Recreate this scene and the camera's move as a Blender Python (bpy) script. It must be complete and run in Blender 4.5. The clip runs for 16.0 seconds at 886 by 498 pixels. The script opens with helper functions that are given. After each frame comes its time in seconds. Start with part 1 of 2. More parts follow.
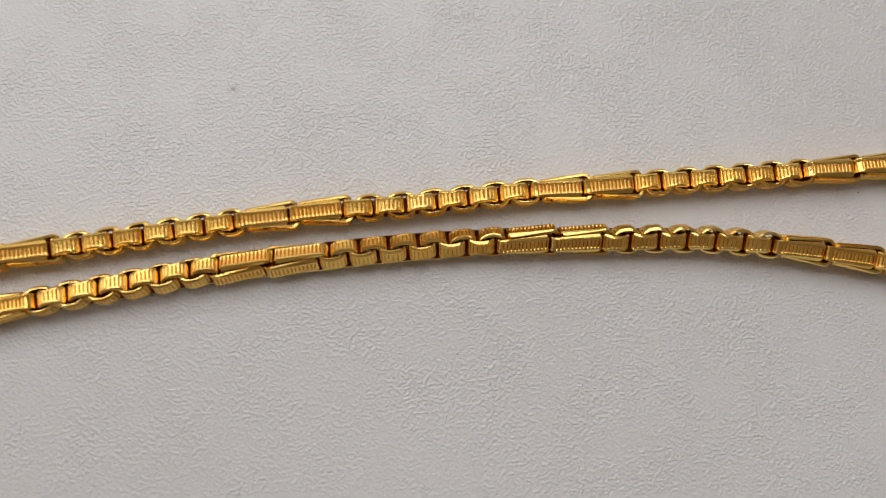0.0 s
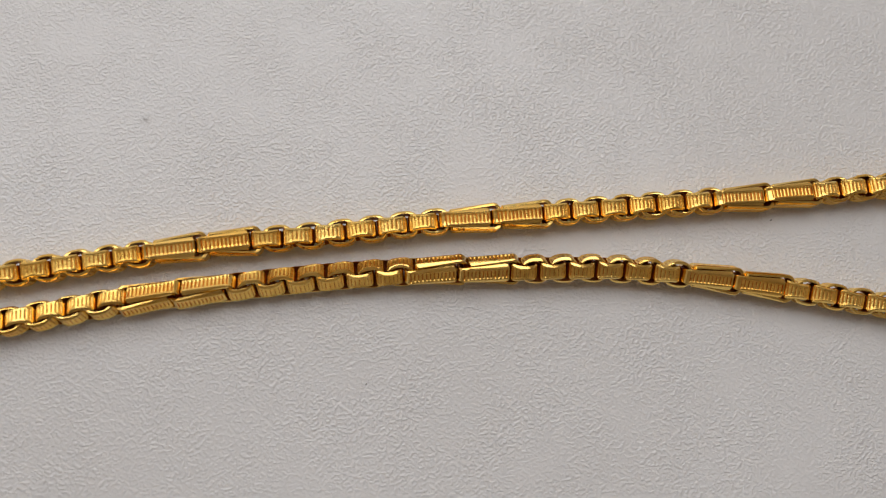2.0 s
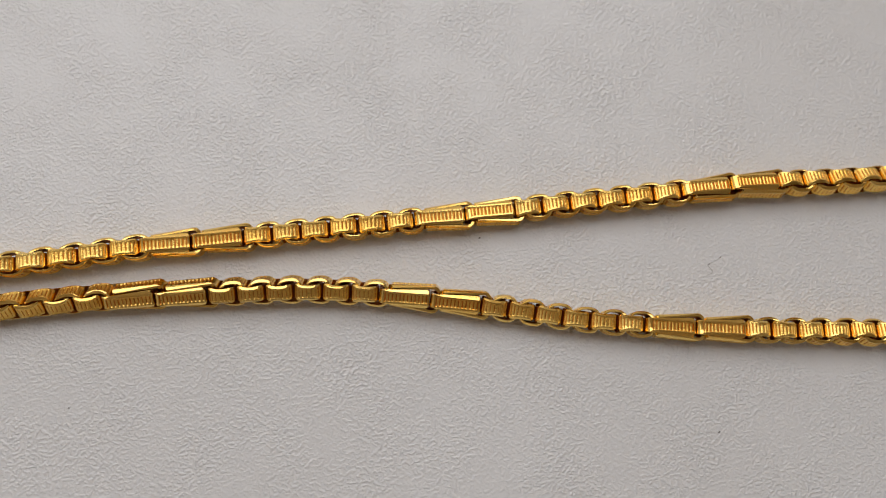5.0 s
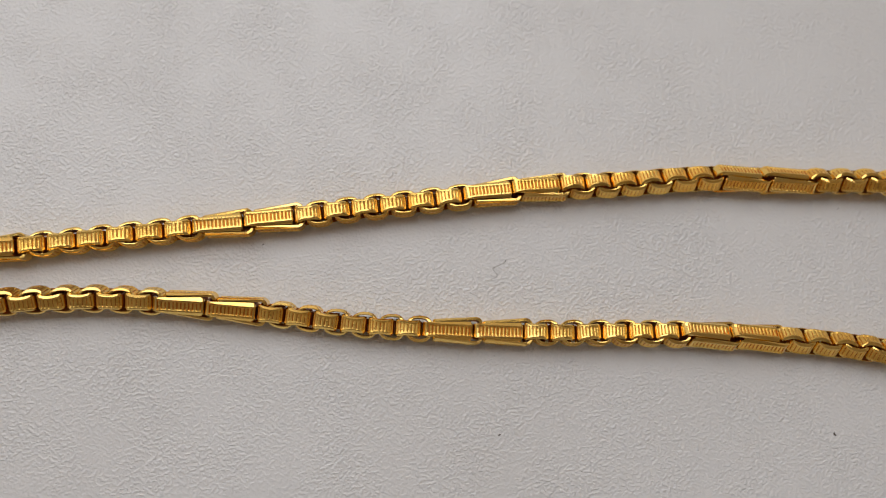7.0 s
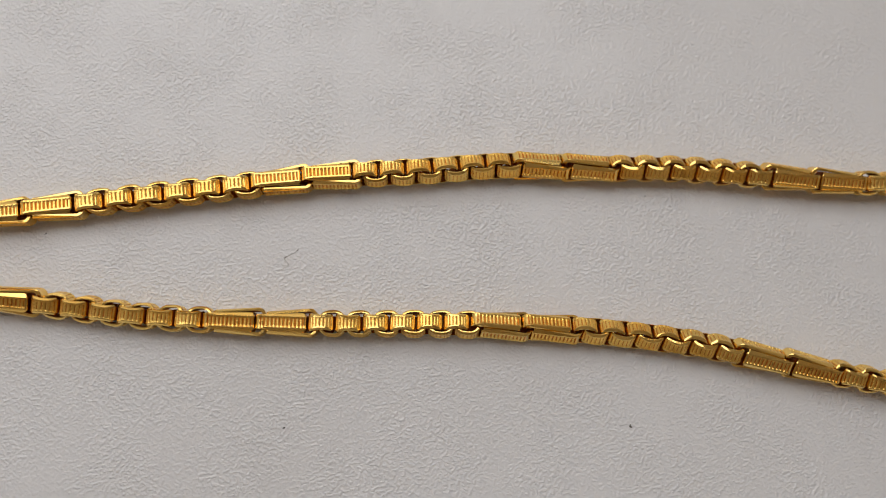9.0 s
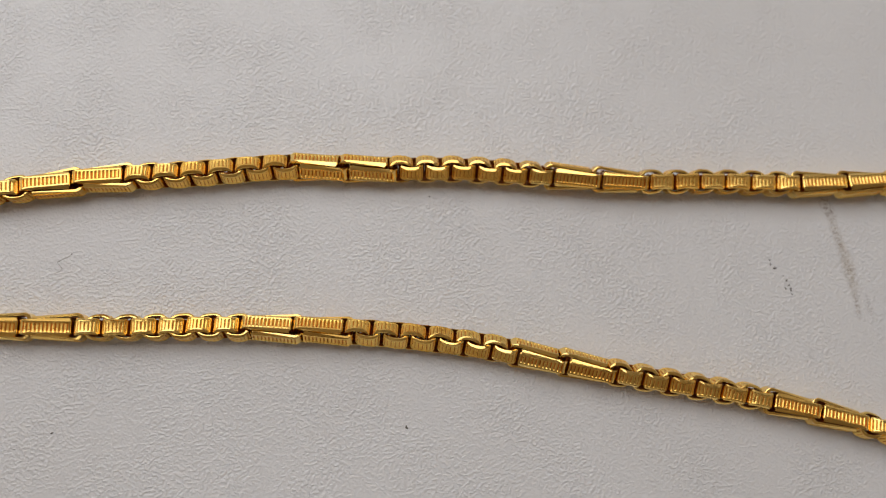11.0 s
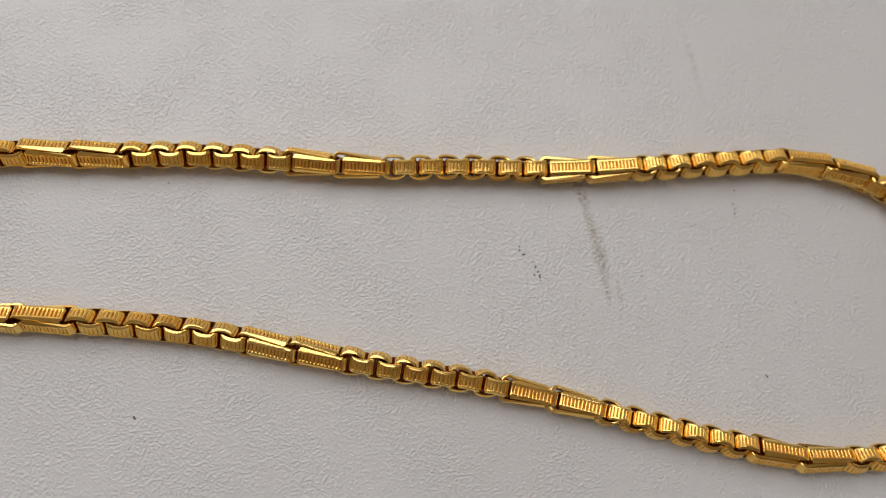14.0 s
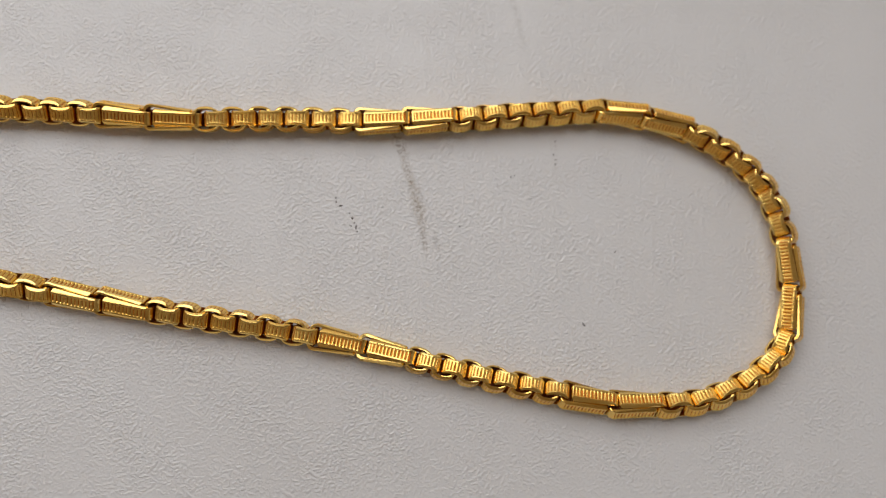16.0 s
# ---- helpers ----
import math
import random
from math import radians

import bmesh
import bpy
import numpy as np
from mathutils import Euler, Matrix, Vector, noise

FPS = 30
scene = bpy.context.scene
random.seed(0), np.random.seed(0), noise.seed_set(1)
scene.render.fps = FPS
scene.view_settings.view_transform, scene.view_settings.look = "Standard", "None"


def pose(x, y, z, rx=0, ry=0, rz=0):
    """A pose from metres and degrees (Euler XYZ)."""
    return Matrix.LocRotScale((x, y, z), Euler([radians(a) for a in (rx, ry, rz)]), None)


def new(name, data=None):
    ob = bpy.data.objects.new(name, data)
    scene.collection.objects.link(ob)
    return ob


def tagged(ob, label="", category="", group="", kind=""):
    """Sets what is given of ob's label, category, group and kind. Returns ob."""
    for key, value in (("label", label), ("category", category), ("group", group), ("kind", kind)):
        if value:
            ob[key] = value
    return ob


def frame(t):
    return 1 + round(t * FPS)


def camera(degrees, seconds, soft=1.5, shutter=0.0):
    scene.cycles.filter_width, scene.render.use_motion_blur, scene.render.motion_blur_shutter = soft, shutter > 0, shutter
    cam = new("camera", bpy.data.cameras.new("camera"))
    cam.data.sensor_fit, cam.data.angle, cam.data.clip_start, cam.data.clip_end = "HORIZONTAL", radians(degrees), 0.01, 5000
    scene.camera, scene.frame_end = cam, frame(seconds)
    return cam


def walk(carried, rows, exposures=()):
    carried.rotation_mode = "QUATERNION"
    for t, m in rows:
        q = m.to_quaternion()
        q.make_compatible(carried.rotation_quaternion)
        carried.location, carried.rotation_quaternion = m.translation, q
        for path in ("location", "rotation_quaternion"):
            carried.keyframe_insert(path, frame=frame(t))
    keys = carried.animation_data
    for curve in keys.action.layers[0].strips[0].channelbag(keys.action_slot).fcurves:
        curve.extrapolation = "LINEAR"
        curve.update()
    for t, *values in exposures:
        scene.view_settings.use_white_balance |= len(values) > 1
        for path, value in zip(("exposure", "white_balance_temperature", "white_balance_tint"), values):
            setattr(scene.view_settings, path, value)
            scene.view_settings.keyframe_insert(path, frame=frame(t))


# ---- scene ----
cam = camera(62.0, 16.0, soft=1.15)
# seconds, place (m) and turn (degrees) of the camera held over the table
ROWS = [
    (0.0, 0.00021, 0.00089, 0.08738, 8.142, -2.780, -0.194),
    (0.5, 0.00217, 0.00145, 0.08869, 8.018, -2.818, -0.159),
    (1.0, 0.00539, 0.00150, 0.08858, 7.987, -2.570, -0.214),
    (1.5, 0.00874, 0.00319, 0.08764, 8.294, -2.568, -0.249),
    (2.0, 0.01113, 0.00421, 0.08865, 8.235, -2.643, -0.342),
    (2.5, 0.01461, 0.00407, 0.08922, 8.192, -2.460, -0.314),
    (3.0, 0.02040, 0.00435, 0.08941, 8.212, -2.308, -0.424),
    (3.5, 0.02556, 0.00413, 0.09031, 8.145, -2.273, -0.677),
    (4.0, 0.03109, 0.00488, 0.09096, 8.432, -2.091, -0.801),
    (4.5, 0.03731, 0.00506, 0.09094, 8.534, -1.978, -1.088),
    (5.0, 0.04810, 0.00523, 0.09206, 8.778, -1.993, -1.490),
    (5.2, 0.05216, 0.00548, 0.09327, 8.798, -1.935, -1.714),
    (7.3, 0.07610, 0.00357, 0.09323, 9.417, -3.341, -2.474),
    (7.5, 0.07812, 0.00326, 0.09396, 9.177, -3.503, -2.537),
    (8.0, 0.08668, 0.00514, 0.09306, 8.655, -3.308, -2.580),
    (8.5, 0.09176, 0.00404, 0.09245, 8.442, -3.128, -2.553),
    (9.0, 0.09956, 0.00339, 0.09253, 8.538, -3.239, -2.481),
    (9.2, 0.10119, 0.00348, 0.09297, 8.415, -3.428, -2.447),
    (11.3, 0.13001, 0.00266, 0.09391, 8.293, -3.794, -3.230),
    (11.5, 0.13171, 0.00271, 0.09354, 8.179, -4.150, -3.328),
    (12.0, 0.13807, 0.00184, 0.09380, 8.056, -4.288, -3.323),
    (12.5, 0.14450, 0.00153, 0.09429, 7.849, -4.199, -3.420),
    (13.0, 0.14980, 0.00082, 0.09454, 7.936, -4.087, -3.569),
    (13.5, 0.15588, 0.00056, 0.09422, 8.102, -4.122, -3.431),
    (14.0, 0.15891, -0.00025, 0.09449, 8.163, -4.266, -3.410),
    (14.5, 0.16406, -0.00260, 0.09475, 8.051, -4.267, -3.464),
    (15.0, 0.17342, -0.00518, 0.09487, 8.139, -4.348, -3.454),
    (15.5, 0.17806, -0.00717, 0.09449, 8.110, -4.317, -3.897),
    (16.0, 0.18219, -0.00795, 0.09580, 8.084, -4.326, -4.022),
]
walk(cam, [(t, pose(x, y, z, rx, ry, rz)) for t, x, y, z, rx, ry, rz in ROWS],
     exposures=[(0.0, 0.03), (5.0, 0.0), (9.0, 0.0), (16.0, 0.04)])
cam.data.dof.use_dof = True
cam.data.dof.focus_distance = 0.0900
cam.data.dof.aperture_fstop = 11.0

MM = 0.001

# ---- light: dim, unseen added room, one large soft lamp above and behind the table ----
world = bpy.data.worlds.new("sky")
scene.world = world
world.use_nodes = True
wn, wl = world.node_tree.nodes, world.node_tree.links
wn.clear()
sky = wn.new("ShaderNodeTexSky")
sky.sky_type = "NISHITA"
sky.sun_disc = False
sky.sun_elevation = radians(35)
sky.sun_rotation = radians(200)
back = wn.new("ShaderNodeBackground")
back.inputs["Strength"].default_value = 0.12
wout = wn.new("ShaderNodeOutputWorld")
wl.new(sky.outputs["Color"], back.inputs["Color"])
wl.new(back.outputs["Background"], wout.inputs["Surface"])

# Added area light at the ceiling opening; no source is seen there.
LAMP_X, LAMP_Y, LAMP_Z, LAMP_W, LAMP_H = -0.80, 1.35, 1.62, 2.9, 2.0
daylight = bpy.data.lights.new("soft_top_lamp", "AREA")
daylight.shape, daylight.size, daylight.size_y = "RECTANGLE", LAMP_W, LAMP_H
daylight.energy = 40.0
daylight.color = (1.0, 0.970, 0.937)
lamp = new("soft_top_lamp", daylight)
lamp.matrix_world = pose(LAMP_X, LAMP_Y, LAMP_Z)


# ---- materials ----
def material(name):
    m = bpy.data.materials.new(name)
    m.use_nodes = True
    nt = m.node_tree
    return m, nt, nt.nodes["Principled BSDF"]


def node(nt, kind, **values):
    n = nt.nodes.new(kind)
    for k, v in values.items():
        if k in n.inputs:
            n.inputs[k].default_value = v
    return n


def ramp(nt, source, stops):
    r = nt.nodes.new("ShaderNodeValToRGB")
    r.color_ramp.elements[0].position, r.color_ramp.elements[0].color = stops[0][0], stops[0][1]
    r.color_ramp.elements[1].position, r.color_ramp.elements[1].color = stops[1][0], stops[1][1]
    for p, c in stops[2:]:
        r.color_ramp.elements.new(p).color = c
    nt.links.new(source, r.inputs["Fac"])
    return r.outputs["Color"]


def math_node(nt, op, a, b=None):
    n = nt.nodes.new("ShaderNodeMath")
    n.operation = op
    for i, v in enumerate((a, b)):
        if v is None:
            continue
        if isinstance(v, (int, float)):
            n.inputs[i].default_value = v
        else:
            nt.links.new(v, n.inputs[i])
    return n.outputs["Value"]


def grey(v):
    return (v, v, v, 1)


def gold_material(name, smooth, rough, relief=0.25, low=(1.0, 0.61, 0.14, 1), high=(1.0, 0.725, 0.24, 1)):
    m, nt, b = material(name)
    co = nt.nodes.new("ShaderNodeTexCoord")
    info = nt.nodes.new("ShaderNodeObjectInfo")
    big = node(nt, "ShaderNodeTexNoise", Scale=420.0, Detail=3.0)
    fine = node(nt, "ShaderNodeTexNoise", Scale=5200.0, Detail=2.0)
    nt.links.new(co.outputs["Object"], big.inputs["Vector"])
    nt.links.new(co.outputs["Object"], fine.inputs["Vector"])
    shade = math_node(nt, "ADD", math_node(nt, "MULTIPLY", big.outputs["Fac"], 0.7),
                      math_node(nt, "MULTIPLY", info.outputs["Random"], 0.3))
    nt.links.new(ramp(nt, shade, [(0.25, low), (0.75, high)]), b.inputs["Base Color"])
    b.inputs["Metallic"].default_value = 1.0
    nt.links.new(ramp(nt, fine.outputs["Fac"], [(0.3, grey(smooth)), (0.75, grey(rough))]), b.inputs["Roughness"])
    bump = node(nt, "ShaderNodeBump", Strength=relief, Distance=0.00004)
    h = math_node(nt, "ADD", math_node(nt, "MULTIPLY", fine.outputs["Fac"], 0.8), math_node(nt, "MULTIPLY", big.outputs["Fac"], 0.5))
    nt.links.new(h, bump.inputs["Height"])
    nt.links.new(bump.outputs["Normal"], b.inputs["Normal"])
    return m


def stain(nt, position, x, y, turn, half_long, half_wide, grain, low, high):
    """A worn patch: an oval round (x, y) in mm, broken up by noise. Gives its strength."""
    mp = nt.nodes.new("ShaderNodeMapping")
    mp.vector_type = "TEXTURE"
    mp.inputs["Location"].default_value = (x * MM, y * MM, 0)
    mp.inputs["Rotation"].default_value = (0, 0, radians(turn))
    mp.inputs["Scale"].default_value = (half_long * MM, half_wide * MM, 1.0)
    nt.links.new(position, mp.inputs["Vector"])
    ln = nt.nodes.new("ShaderNodeVectorMath")
    ln.operation = "LENGTH"
    nt.links.new(mp.outputs["Vector"], ln.inputs[0])
    inside = math_node(nt, "SUBTRACT", 1.0, ln.outputs["Value"])
    ns = node(nt, "ShaderNodeTexNoise", Scale=grain, Detail=3.0, Roughness=0.65)
    nt.links.new(position, ns.inputs["Vector"])
    edge = nt.nodes.new("ShaderNodeMapRange")
    edge.inputs["From Min"].default_value, edge.inputs["From Max"].default_value = 0.0, 0.7
    nt.links.new(inside, edge.inputs["Value"])
    spots = nt.nodes.new("ShaderNodeMapRange")
    spots.inputs["From Min"].default_value, spots.inputs["From Max"].default_value = low, high
    nt.links.new(ns.outputs["Fac"], spots.inputs["Value"])
    return math_node(nt, "MULTIPLY", edge.outputs["Result"], spots.outputs["Result"])


def laminate_material():
    m, nt, b = material("textured_white_laminate")
    co = nt.nodes.new("ShaderNodeTexCoord")
    pos = co.outputs["Object"]
    mp = nt.nodes.new("ShaderNodeMapping")
    mp.inputs["Rotation"].default_value = (0, 0, radians(40))
    mp.inputs["Scale"].default_value = (0.92, 1.08, 1.0)
    nt.links.new(pos, mp.inputs["Vector"])
    worm = node(nt, "ShaderNodeTexNoise", Scale=2700.0, Detail=0.8, Roughness=0.4, Distortion=0.4)
    nt.links.new(mp.outputs["Vector"], worm.inputs["Vector"])
    fine = node(nt, "ShaderNodeTexNoise", Scale=4200.0, Detail=2.0)
    nt.links.new(pos, fine.inputs["Vector"])
    ridge = ramp(nt, worm.outputs["Fac"], [(0.40, grey(0.0)), (0.72, grey(1.0)), (0.48, grey(0.16)), (0.60, grey(0.72))])
    worn = node(nt, "ShaderNodeTexNoise", Scale=130.0, Detail=2.0)
    nt.links.new(pos, worn.inputs["Vector"])
    depth = ramp(nt, worn.outputs["Fac"], [(0.34, grey(0.40)), (0.64, grey(1.0))])
    h = math_node(nt, "MULTIPLY", depth, math_node(nt, "ADD", ridge, math_node(nt, "MULTIPLY", fine.outputs["Fac"], 0.3)))
    bump = node(nt, "ShaderNodeBump", Strength=1.0, Distance=0.000070)
    nt.links.new(h, bump.inputs["Height"])
    nt.links.new(bump.outputs["Normal"], b.inputs["Normal"])
    cloud = node(nt, "ShaderNodeTexNoise", Scale=28.0, Detail=4.0)
    nt.links.new(pos, cloud.inputs["Vector"])
    base = ramp(nt, cloud.outputs["Fac"], [(0.3, (0.735, 0.725, 0.715, 1)), (0.7, (0.775, 0.77, 0.765, 1))])
    dirt = [
        (stain(nt, pos, 185.6, 19.4, 112, 2.6, 1.0, 2700, 0.47, 0.62), (0.20, 0.13, 0.09, 1), 0.85),
        (stain(nt, pos, 186.5, 15.4, 104, 4.2, 0.75, 2600, 0.45, 0.66), (0.27, 0.20, 0.14, 1), 0.80),
        (stain(nt, pos, 187.5, 10.9, 98, 4.4, 1.15, 2500, 0.43, 0.63), (0.30, 0.235, 0.16, 1), 0.75),
        (stain(nt, pos, 187.0, 13.0, 101, 9.5, 1.0, 500, 0.25, 0.62), (0.45, 0.38, 0.28, 1), 0.24),
        (stain(nt, pos, 187.9, 6.4, 96, 2.6, 0.5, 2700, 0.42, 0.62), (0.25, 0.19, 0.14, 1), 0.70),
        (stain(nt, pos, 189.7, 5.8, 100, 2.4, 0.5, 2700, 0.48, 0.66), (0.20, 0.17, 0.15, 1), 0.65),
        (stain(nt, pos, 206.4, 17.6, 92, 3.2, 0.6, 2600, 0.52, 0.70), (0.25, 0.18, 0.16, 1), 0.60),
        (stain(nt, pos, -21.1, 33.0, 20, 1.1, 0.7, 1800, 0.35, 0.65), (0.30, 0.28, 0.26, 1), 0.60),
        (stain(nt, pos, 203.0, 36.8, 99, 6.4, 0.7, 1500, 0.42, 0.68), (0.40, 0.37, 0.33, 1), 0.45),
        (stain(nt, pos, 180.6, 0.3, 80, 2.6, 0.8, 2400, 0.50, 0.74), (0.25, 0.22, 0.20, 1), 0.45),
    ]
    for fac, colour, most in dirt:
        mix = nt.nodes.new("ShaderNodeMix")
        mix.data_type = "RGBA"
        nt.links.new(math_node(nt, "MULTIPLY", fac, most), mix.inputs["Factor"])
        nt.links.new(base, mix.inputs["A"])
        mix.inputs["B"].default_value = colour
        base = mix.outputs["Result"]
    nt.links.new(base, b.inputs["Base Color"])
    b.inputs["Roughness"].default_value = 0.34
    b.inputs["Specular IOR Level"].default_value = 0.75
    return m


def plain(name, colour, rough, spread=0.06, scale=6.0):
    m, nt, b = material(name)
    co = nt.nodes.new("ShaderNodeTexCoord")
    ns = node(nt, "ShaderNodeTexNoise", Scale=scale, Detail=5.0)
    nt.links.new(co.outputs["Object"], ns.inputs["Vector"])
    lo = tuple(c * (1 - spread) for c in colour) + (1,)
    hi = tuple(min(1, c * (1 + spread)) for c in colour) + (1,)
    nt.links.new(ramp(nt, ns.outputs["Fac"], [(0.3, lo), (0.7, hi)]), b.inputs["Base Color"])
    b.inputs["Roughness"].default_value = rough
    return m


GOLD = gold_material("polished_gold", 0.07, 0.17)
SATIN_GOLD = gold_material("satin_gold", 0.24, 0.42, 0.6, (1.0, 0.605, 0.12, 1), (1.0, 0.72, 0.215, 1))
# Redder, darker gold that paints in the dimness of link gaps and insides.
INNER_GOLD = gold_material("unpolished_shaded_gold", 0.45, 0.65, 0.6, (0.34, 0.09, 0.018, 1), (0.48, 0.15, 0.03, 1))
# Darker copy of the satin gold, painting shade into the rib grooves.
GROOVE_GOLD = gold_material("shaded_groove_gold", 0.35, 0.5, 0.6, (0.62, 0.22, 0.032, 1), (0.76, 0.32, 0.055, 1))
LAMINATE = laminate_material()
WALL = plain("matt_wall_paint", (0.82, 0.785, 0.735), 0.8)
# Colours of the added walls: white bounces light, brown warms and dims reflections.
WHITE_WALL = plain("west_bounce_white", (0.82, 0.79, 0.75), 0.8)
DARK_WALL = plain("south_reflection_brown", (0.70, 0.60, 0.49), 0.7)
CEILING = plain("ceiling_paint", (0.76, 0.72, 0.67), 0.85)
FLOOR = plain("brown_floor", (0.32, 0.20, 0.115), 0.5)
DIRT = plain("dark_dirt", (0.12, 0.105, 0.09), 0.8, 0.35, 3000.0)
FIBRE = plain("grey_fibre", (0.40, 0.38, 0.35), 0.8, 0.25, 2000.0)


# ---- building helpers ----
def part(name, bm, mat, parent=None, label=""):
    me = bpy.data.meshes.new(name)
    bm.to_mesh(me)
    bm.free()
    me.materials.append(mat)
    ob = new(name, me)
    ob.parent = parent
    return tagged(ob, label=label)


def box(bm, x0, x1, y0, y1, z0, z1):
    v = [bm.verts.new((x, y, z)) for x in (x0, x1) for y in (y0, y1) for z in (z0, z1)]
    for f in ((0, 1, 3, 2), (4, 6, 7, 5), (0, 4, 5, 1), (2, 3, 7, 6), (0, 2, 6, 4), (1, 5, 7, 3)):
        bm.faces.new([v[i] for i in f])


# ---- the unseen added room: plain closing walls, a lamp opening behind the table ----
RX0, RX1, RY0, RY1, RZ0, RZ1, TH = -2.5, 2.0, -2.2, 2.6, -0.75, 1.60, 0.12


def room_piece(name, boxes, mat, label, category):
    bm = bmesh.new()
    for b in boxes:
        box(bm, *b)
    return tagged(part(name, bm, mat), label, category, kind="structure")


room_piece("floor", [(RX0 - TH, RX1 + TH, RY0 - TH, RY1 + TH, RZ0 - TH, RZ0)], FLOOR, "plain brown floor of the unseen added room", "floor")
wx0, wx1, wy0, wy1 = LAMP_X - LAMP_W / 2, LAMP_X + LAMP_W / 2, LAMP_Y - LAMP_H / 2, LAMP_Y + LAMP_H / 2
room_piece("ceiling", [
    (RX0 - TH, wx0, RY0 - TH, RY1 + TH, RZ1, RZ1 + TH), (wx1, RX1 + TH, RY0 - TH, RY1 + TH, RZ1, RZ1 + TH),
    (wx0, wx1, RY0 - TH, wy0, RZ1, RZ1 + TH), (wx0, wx1, wy1, RY1 + TH, RZ1, RZ1 + TH)], CEILING, "plain painted ceiling of the unseen added room, with an opening for the lamp", "ceiling")
room_piece("wall_west", [(RX0 - TH, RX0, RY0, RY1, RZ0, RZ1)], WHITE_WALL, "unseen white wall, added to reflect light from the west", "wall")
room_piece("wall_east", [(RX1, RX1 + TH, RY0, RY1, RZ0, RZ1)], WALL, "plain matt painted wall of the unseen added room", "wall")
room_piece("wall_south", [(RX0 - TH, RX1 + TH, RY0 - TH, RY0, RZ0, RZ1)], DARK_WALL, "unseen brown wall, added to tint and dim southern reflections", "wall")
room_piece("wall_north", [(RX0 - TH, RX1 + TH, RY1, RY1 + TH, RZ0, RZ1)], WALL, "plain matt painted wall of the unseen added room", "wall")


def make_table():
    bm = bmesh.new()
    box(bm, -0.55, 0.75, -0.42, 0.42, -0.028, 0.0)
    bmesh.ops.bevel(bm, geom=[e for e in bm.edges], offset=0.002, segments=2, affect="EDGES")
    top = part("tabletop", bm, LAMINATE)
    bm = bmesh.new()
    box(bm, -0.50, 0.70, -0.37, 0.37, RZ0, -0.028)
    part("base", bm, WALL, top)
    return tagged(top, "white laminate tabletop with a fine pebbled grain and smears", "table")


make_table()


# ---- links ----
def lump(k, i):
    """A steady small unevenness between -1 and 1."""
    return math.sin(12.9898 * k + 78.233 * i) * math.cos(39.425 * i + 4.1 * k)


def resample(points, step):
    """Points of a closed outline, set evenly about step apart."""
    n = len(points)
    ends = [0.0]
    for i in range(n):
        ends.append(ends[-1] + (points[(i + 1) % n] - points[i]).length)
    count = int(ends[-1] / step)
    out, j = [], 0
    for i in range(count):
        s = ends[-1] * i / count
        while ends[j + 1] < s:
            j += 1
        f = (s - ends[j]) / max(1e-9, ends[j + 1] - ends[j])
        out.append(points[j % n].lerp(points[(j + 1) % n], f))
    return out


def short_profile(length, high, power, step):
    """The outline of a short link seen from its side: a full oval with square shoulders, a little higher at its near end, as points (along, out)."""
    a = length / 2
    pts = []
    for i in range(400):
        g = math.pi - 2 * math.pi * i / 400
        c, s = math.cos(g), math.sin(g)
        x = math.copysign(abs(c) ** (2 / power), c)
        pts.append(Vector((a * x, high * (1 - 0.05 * x) * math.copysign(abs(s) ** (2 / power), s))))
    return resample(pts, step)


def long_profile(length, h_start, h_end, r_start, r_end, step):
    """The outline of a long link seen from its side: a tapered loop, well rounded at its high end and tight at its low end."""
    a = length / 2
    slope = math.atan2(h_start - h_end, length - r_start)
    top = []
    for cx, cz, r, a0, a1 in ((-a + r_start, h_start - r_start, r_start, 180, 90 - math.degrees(slope)),
                              (a - r_end, h_end - r_end, r_end, 90 - math.degrees(slope), 0)):
        top += [Vector((cx + r * math.cos(radians(a0 + (a1 - a0) * i / 24)), cz + r * math.sin(radians(a0 + (a1 - a0) * i / 24)))) for i in range(25)]
    return resample(top + [Vector((p.x, -p.y)) for p in reversed(top)], step)


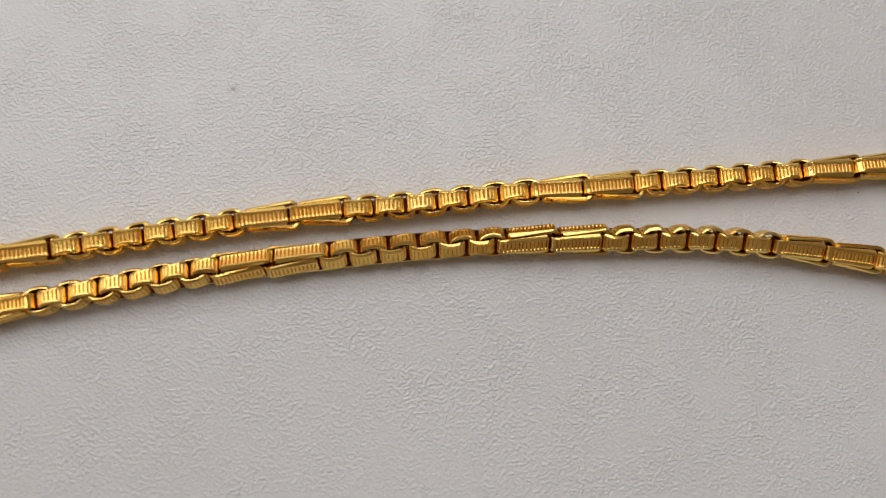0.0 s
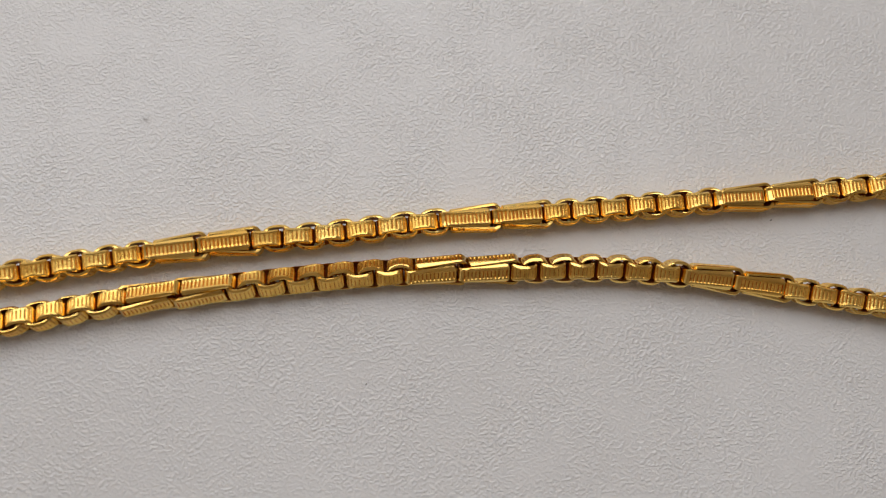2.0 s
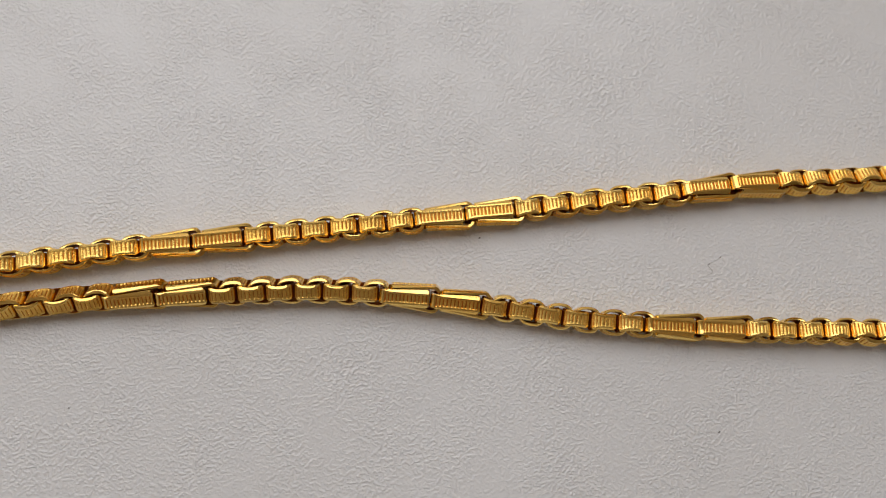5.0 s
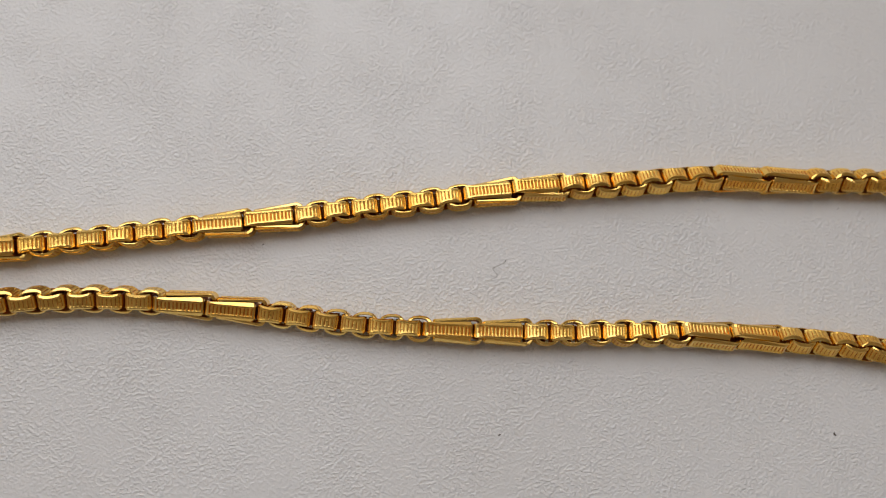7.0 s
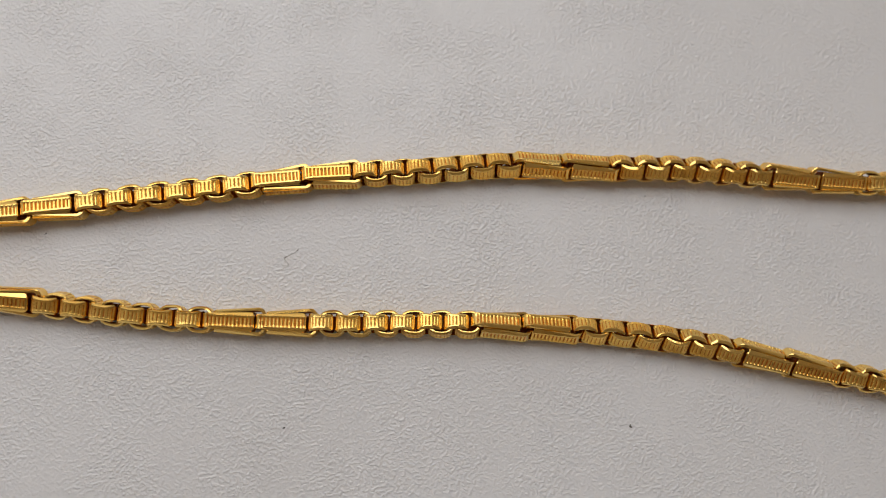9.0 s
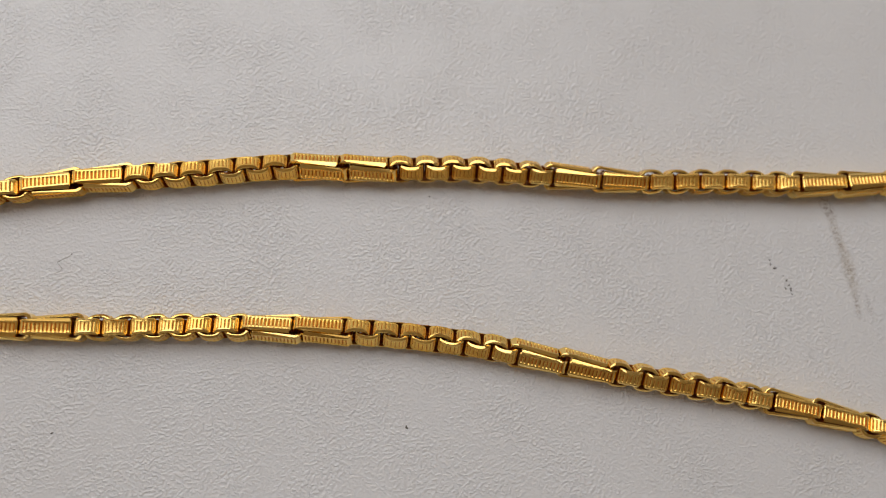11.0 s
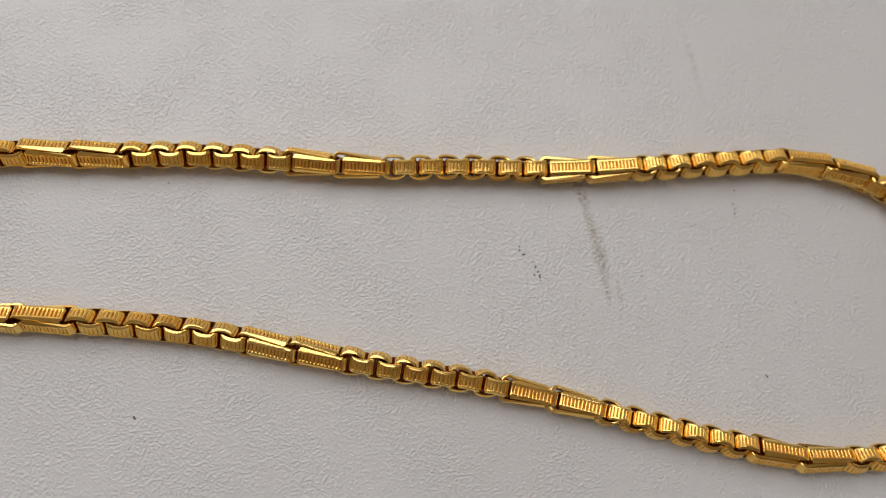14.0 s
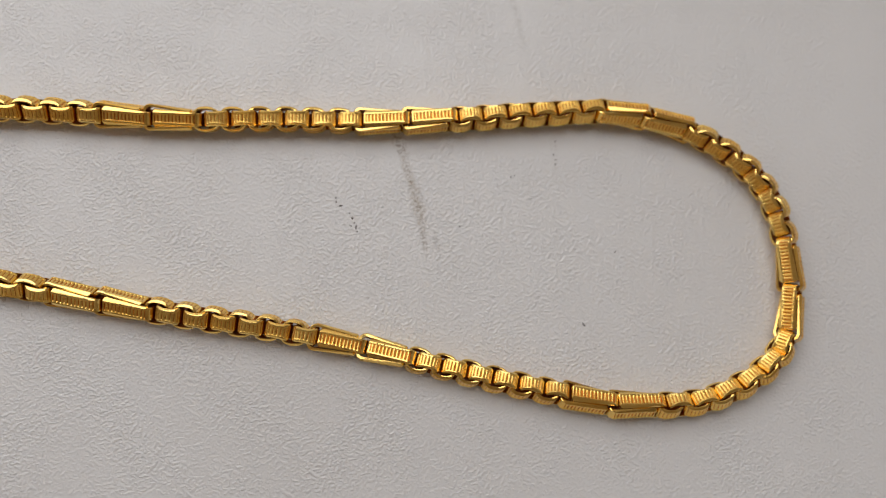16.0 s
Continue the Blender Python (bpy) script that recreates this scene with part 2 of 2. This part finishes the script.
def make_link(name, ring, length, thick, width, flat, cut, ribs, seed):
    """One link: a broad band bent into a closed loop, with raised ribs across its outer face and two polished, cut edges.
    width, flat and cut give half the band's width, half its flat face and the depth of the cut at (along, out); ribs = pitch, reach, margin, depth, the sinking of their field and the share of each groove. Sizes in mm."""
    n = len(ring)
    pitch, reach, margin, deep, sink, gap = ribs
    bm = bmesh.new()
    rows, groove = [], []
    along = [0.0]
    for i in range(n):
        along.append(along[-1] + (ring[(i + 1) % n] - ring[i]).length)
    crown = {1: 0.0, -1: 0.0}
    for side in crown:
        crown[side] = along[min(range(n), key=lambda i: abs(ring[i].x) + (9 if ring[i].y * side < 0 else 0))]
    for i, p in enumerate(ring):
        d = (ring[(i + 1) % n] - ring[i - 1]).normalized()
        out = Vector((-d.y, d.x))
        side = 1 if p.y >= 0 else -1
        s = along[i] - crown[side]
        k = math.floor(s / pitch)
        phase = s / pitch - k
        rib = max(0.0, math.sin(math.pi * phase) - gap) ** 0.5 / (1 - gap) ** 0.5 * (1 + 0.16 * lump(seed, k + 3 * side))
        inside = -reach[0] < p.x < reach[1]
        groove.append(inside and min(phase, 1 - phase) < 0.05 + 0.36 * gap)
        low = -sink - deep * (1 - rib) if inside else -sink
        w = width(p.x, abs(p.y))
        fw = min(flat(p.x, abs(p.y)), w - 0.02)
        c = min(cut(p.x, abs(p.y), w), thick - 0.05)
        pn = fw - margin
        wobble = 0.010 * lump(seed + 5, k) if inside else 0.0
        cols = [(-w, -thick), (-w, -c), (-0.45 * w - 0.55 * fw, -0.36 * c), (-fw, 0.0), (-pn, 0.0), (-pn + 0.13, low), (-pn * 0.4, low + wobble),
                (pn * 0.4, low - wobble), (pn - 0.13, low), (pn, 0.0), (fw, 0.0), (0.45 * w + 0.55 * fw, -0.36 * c), (w, -c), (w, -thick)]
        rows.append([bm.verts.new((MM * (p.x + out.x * o), MM * y, MM * (p.y + out.y * o))) for y, o in cols])
    width_count = len(rows[0])
    for i in range(n):
        a, b = rows[i], rows[(i + 1) % n]
        inside = -reach[0] < ring[i].x < reach[1]
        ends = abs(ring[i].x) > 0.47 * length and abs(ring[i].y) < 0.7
        for j in range(width_count):
            k = (j + 1) % width_count
            f = bm.faces.new((a[j], a[k], b[k], b[j]))
            # Shade by colour: slot 2 inside and at the ends, slot 3 in grooves.
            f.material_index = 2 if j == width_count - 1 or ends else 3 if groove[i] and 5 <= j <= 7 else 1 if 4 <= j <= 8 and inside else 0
    bmesh.ops.recalc_face_normals(bm, faces=bm.faces)
    me = bpy.data.meshes.new(name)
    bm.to_mesh(me)
    bm.free()
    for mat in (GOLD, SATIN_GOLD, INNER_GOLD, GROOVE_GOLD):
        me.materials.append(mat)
    me.shade_smooth()
    me.set_sharp_from_angle(angle=radians(24))
    return me


SHORT_L, LONG_L = 3.36, 6.20


def short_links(seed):
    """Waisted at the crown, where the polished cut bites deepest, and flared towards both ends."""
    half = SHORT_L / 2
    return make_link("link", short_profile(SHORT_L, 1.60, 2.45, 0.03), SHORT_L, 0.34,
                     lambda x, z: 0.92 + 0.18 * (abs(x) / half) ** 2 - 0.03 * x / half if z > 0.9 else 0.82,
                     lambda x, z: 0.69 + 0.32 * (abs(x) / half) ** 2.2 - 0.03 * x / half,
                     lambda x, z, w: 0.03 + 0.23 * max(0.0, 1 - (abs(x) / half) ** 2.6), (0.50, (1.50, 1.50), 0.11, 0.10, 0.012, 0.12), seed)


def long_links(seed):
    return make_link("long_link", long_profile(LONG_L, 1.70, 1.34, 0.95, 0.22, 0.03), LONG_L, 0.40,
                     lambda x, z: 1.02 + 0.17 * x / LONG_L * 2,
                     lambda x, z: 0.80 if x < -2.4 else 0.80 - 0.09 * min(1.0, (x + 2.4) / 0.8),
                     lambda x, z, w: 0.08 + 0.26 * (x / LONG_L + 0.5), (0.46, (2.35, 2.8), 0.15, 0.14, 0.03, 0.32), seed)


short_meshes = [short_links(k) for k in range(5)]
long_meshes = [long_links(k) for k in range(4)]

# ---- the course of the chain on the table (mm): out along the back, round the bend and back along the front ----
BACK_RUN = [
    (-65.70, 8.95), (-54.50, 10.70), (-43.34, 12.46), (-32.18, 14.21), (-21.03, 15.98), (-9.84, 17.48),
    (1.41, 18.49), (12.63, 19.85), (23.88, 20.77), (35.14, 21.69), (46.40, 22.58), (57.65, 23.54),
    (68.90, 24.60), (80.15, 25.54), (91.41, 26.51), (102.70, 26.80), (113.98, 27.23), (125.25, 26.59),
    (136.54, 26.11), (147.75, 24.87), (158.99, 23.69), (170.27, 23.19), (181.54, 22.41), (192.83, 22.13),
    (204.12, 22.30), (215.36, 21.93), (226.04, 18.27), (234.21, 10.72),
]
FRONT_RUN = [
    (236.31, -0.23), (233.63, -11.09), (224.07, -16.45), (212.82, -16.55), (201.83, -13.96), (191.03, -10.70),
    (180.29, -7.21), (169.43, -4.10), (158.41, -1.66), (147.43, 1.00), (136.47, 3.73), (125.35, 5.61),
    (114.12, 6.80), (102.85, 7.58), (91.57, 8.08), (80.30, 8.79), (69.07, 9.92), (57.92, 11.76),
    (46.76, 13.44), (35.51, 14.43), (24.22, 14.36), (12.92, 14.15), (1.65, 13.43), (-9.58, 12.23),
    (-20.78, 10.81), (-31.90, 8.81), (-42.98, 6.67), (-54.07, 4.53), (-65.20, 2.40),
]
COURSE = BACK_RUN + FRONT_RUN
STEP = 11.2932
# chain lengths at which a pair of long links meets, and the twist (degrees) every 11 mm
PAIRS = [-36.5, -3.2, 30.1, 64.8, 98.3, 132.1, 164.8, 197.3, 230.2, 262.6, 295.8, 329.4, 361.9, 394.6, 427.6, 459.8, 492.5, 525.6, 558.8, 591.9, 625.0]
TWIST = [-2, -2, -2, -2, -1, -1, -1, 0, 0, 1, 1, 2, 8, 18, 29, 40, 48, 54, 71, 79, 85, 96, 105, 114, 130, 130, 131, 138,
         141, 144, 149, 158, 168, 178, 192, 201, 211, 221, 231, 242, 257, 266, 270, 273, 281, 287, 291, 298, 304, 316, 326, 335, 342, 352, 358]
OFFSET = 1.3


def course(s):
    """Place and heading on the table at s mm along the chain."""
    u = s / STEP + 2
    i = max(1, min(len(COURSE) - 3, int(math.floor(u))))
    f = u - i
    p0, p1, p2, p3 = (Vector(COURSE[i + k]) for k in (-1, 0, 1, 2))
    place = 0.5 * (2 * p1 + (p2 - p0) * f + (2 * p0 - 5 * p1 + 4 * p2 - p3) * f * f + (3 * p1 - p0 - 3 * p2 + p3) * f ** 3)
    way = 0.5 * ((p2 - p0) + 2 * (2 * p0 - 5 * p1 + 4 * p2 - p3) * f + 3 * (3 * p1 - p0 - 3 * p2 + p3) * f * f)
    return place, way.normalized()


def twist(s):
    u = max(0.0, min(len(TWIST) - 1.001, s / 11))
    i = int(u)
    g = u - i
    return TWIST[i] * (1 - g) + TWIST[i + 1] * g


def rest_height(angle):
    """Height of the chain's axis over the table when it lies turned by that angle."""
    c, s = abs(math.cos(radians(angle))), abs(math.sin(radians(angle)))
    return max(1.61 * c + 0.90 * s, 1.61 * s + 0.90 * c)


chain = tagged(new("gold_chain"), "yellow gold box chain of short and tapered ribbed links, laid doubled", "necklace")


def lay_links():
    rng = random.Random(7)
    for row in (0, 1):
        shift = OFFSET * row
        for a, b in zip(PAIRS, PAIRS[1:]):
            short = (b - a - 2 * (LONG_L + 0.03)) / 6
            tiles = [LONG_L + 0.03] + [short] * 6 + [LONG_L + 0.03]
            at = a + shift
            for tile in tiles:
                mid, at = at + tile / 2, at + tile
                if mid < -14 or mid > 601:
                    continue
                long = tile > 5
                p, t = course(mid)
                angle = twist(mid) - 90 * row + rng.uniform(-2.5, 2.5)
                yaw = math.degrees(math.atan2(t.y, t.x)) + rng.uniform(-1.2, 1.2)
                z = rest_height(twist(mid)) + rng.uniform(0, 0.03)
                ob = new("long_link" if long else "link", rng.choice(long_meshes if long else short_meshes))
                ob.parent = chain
                m = pose(p.x * MM, p.y * MM, z * MM, 0, rng.uniform(-1.0, 1.0), yaw) @ pose(0, 0, 0, -angle, 0, 0)
                if row:
                    m = m @ pose(0, 0, 0, 0, 0, 180)
                ob.matrix_basis = m @ Matrix.Diagonal(((tile - (0.06 if long else 0.01)) / (LONG_L if long else SHORT_L), 1, 1, 1))


lay_links()


# ---- flecks of dirt on the tabletop: x, y, length, width (mm), turn ----
def fleck_mesh(k):
    rng = random.Random(40 + k)
    bm = bmesh.new()
    n = 9
    low = [bm.verts.new((math.cos(6.2832 * i / n) * rng.uniform(0.6, 1.15) * 0.5, math.sin(6.2832 * i / n) * rng.uniform(0.55, 1.2) * 0.5, 0)) for i in range(n)]
    high = [bm.verts.new((v.co.x * 0.6, v.co.y * 0.6, 0.03 * MM * rng.uniform(0.6, 1.3))) for v in low]
    for i in range(n):
        j = (i + 1) % n
        bm.faces.new((low[i], low[j], high[j], high[i]))
    bm.faces.new(high)
    me = bpy.data.meshes.new("dirt_fleck")
    bm.to_mesh(me)
    bm.free()
    me.materials.append(DIRT)
    return me


FLECKS = [
    (6.16, 0.93, 0.25, 0.2, 0), (56.35, 20.7, 0.3, 0.22, 30), (85.14, -4.17, 0.45, 0.22, 20), (127.8, -6.03, 0.75, 0.32, 115),
    (176.76, 12.75, 0.32, 0.26, 0), (176.8, 12.25, 0.4, 0.24, 80), (177.3, 11.65, 0.75, 0.3, 10), (178.75, 9.95, 0.5, 0.32, 60), (178.4, 10.6, 0.3, 0.2, 30),
    (179.2, 8.75, 0.7, 0.28, 80), (179.25, 8.1, 0.3, 0.24, 20), (178.5, 8.9, 0.5, 0.2, 150), (179.0, 9.3, 0.45, 0.2, 20), (208.2, -5.95, 0.65, 0.25, 120), (200.7, 14.5, 0.5, 0.16, 10), (198.6, 9.96, 0.25, 0.2, 0),
    (192.8, 8.0, 0.28, 0.2, 40), (132.1, 23.1, 0.22, 0.16, 0), (87.1, 17.55, 0.26, 0.2, 60), (85.6, 16.7, 0.3, 0.16, 25), (206.4, 15.75, 0.34, 0.2, 70), (206.5, 16.45, 0.26, 0.18, 20), (206.3, 17.1, 0.32, 0.18, 100),
    (206.7, 18.95, 0.3, 0.2, 90), (200.2, 14.35, 0.3, 0.16, 40), (202.7, 11.25, 0.26, 0.16, 0), (213.4, 3.4, 0.5, 0.16, 40),
]
meshes = [fleck_mesh(k) for k in range(4)]
for k, (x, y, long, wide, turn) in enumerate(FLECKS):
    ob = new("dirt_fleck", meshes[k % 4])
    ob.matrix_basis = pose(x * MM, y * MM, 0.004 * MM, 0, 0, turn) @ Matrix.Diagonal((long * MM, wide * MM, 1, 1))
    tagged(ob, "tiny dark fleck of dirt on the white tabletop", "dirt fleck", "flecks on the tabletop")


# ---- a bent grey fibre lying on the tabletop ----
def fibre_mesh(points, radius):
    """A thin, six-sided strand through the points (mm), tapering at both ends."""
    path = [Vector((x, y, radius)) for x, y in points]
    strand = []
    for i in range(len(path) - 1):
        a, b, c, d = path[max(0, i - 1)], path[i], path[i + 1], path[min(len(path) - 1, i + 2)]
        for f in (0.0, 0.2, 0.4, 0.6, 0.8):
            strand.append(0.5 * (2 * b + (c - a) * f + (2 * a - 5 * b + 4 * c - d) * f * f + (3 * b - a - 3 * c + d) * f ** 3))
    strand.append(path[-1])
    bm = bmesh.new()
    rings = []
    for i, p in enumerate(strand):
        way = (strand[min(i + 1, len(strand) - 1)] - strand[max(i - 1, 0)]).normalized()
        r = radius * (0.35 + 0.65 * math.sin(math.pi * (i + 0.5) / len(strand)) ** 0.4)
        rings.append([bm.verts.new(MM * (p + r * (math.cos(g) * Vector((-way.y, way.x, 0)) + math.sin(g) * Vector((0, 0, 1))))) for g in (1.0472 * k for k in range(6))])
    for a, b in zip(rings, rings[1:]):
        for k in range(6):
            bm.faces.new((a[k], a[(k + 1) % 6], b[(k + 1) % 6], b[k]))
    bm.faces.new(rings[0])
    bm.faces.new(rings[-1])
    bmesh.ops.recalc_face_normals(bm, faces=bm.faces)
    me = bpy.data.meshes.new("fibre")
    bm.to_mesh(me)
    bm.free()
    me.materials.append(FIBRE)
    me.shade_smooth()
    return me


tagged(new("fibre", fibre_mesh([(87.06, 17.56), (86.70, 17.21), (85.77, 16.82), (85.41, 16.54), (85.95, 15.73), (85.09, 15.20)], 0.032)),
       "short bent grey fibre lying on the white tabletop", "fibre")
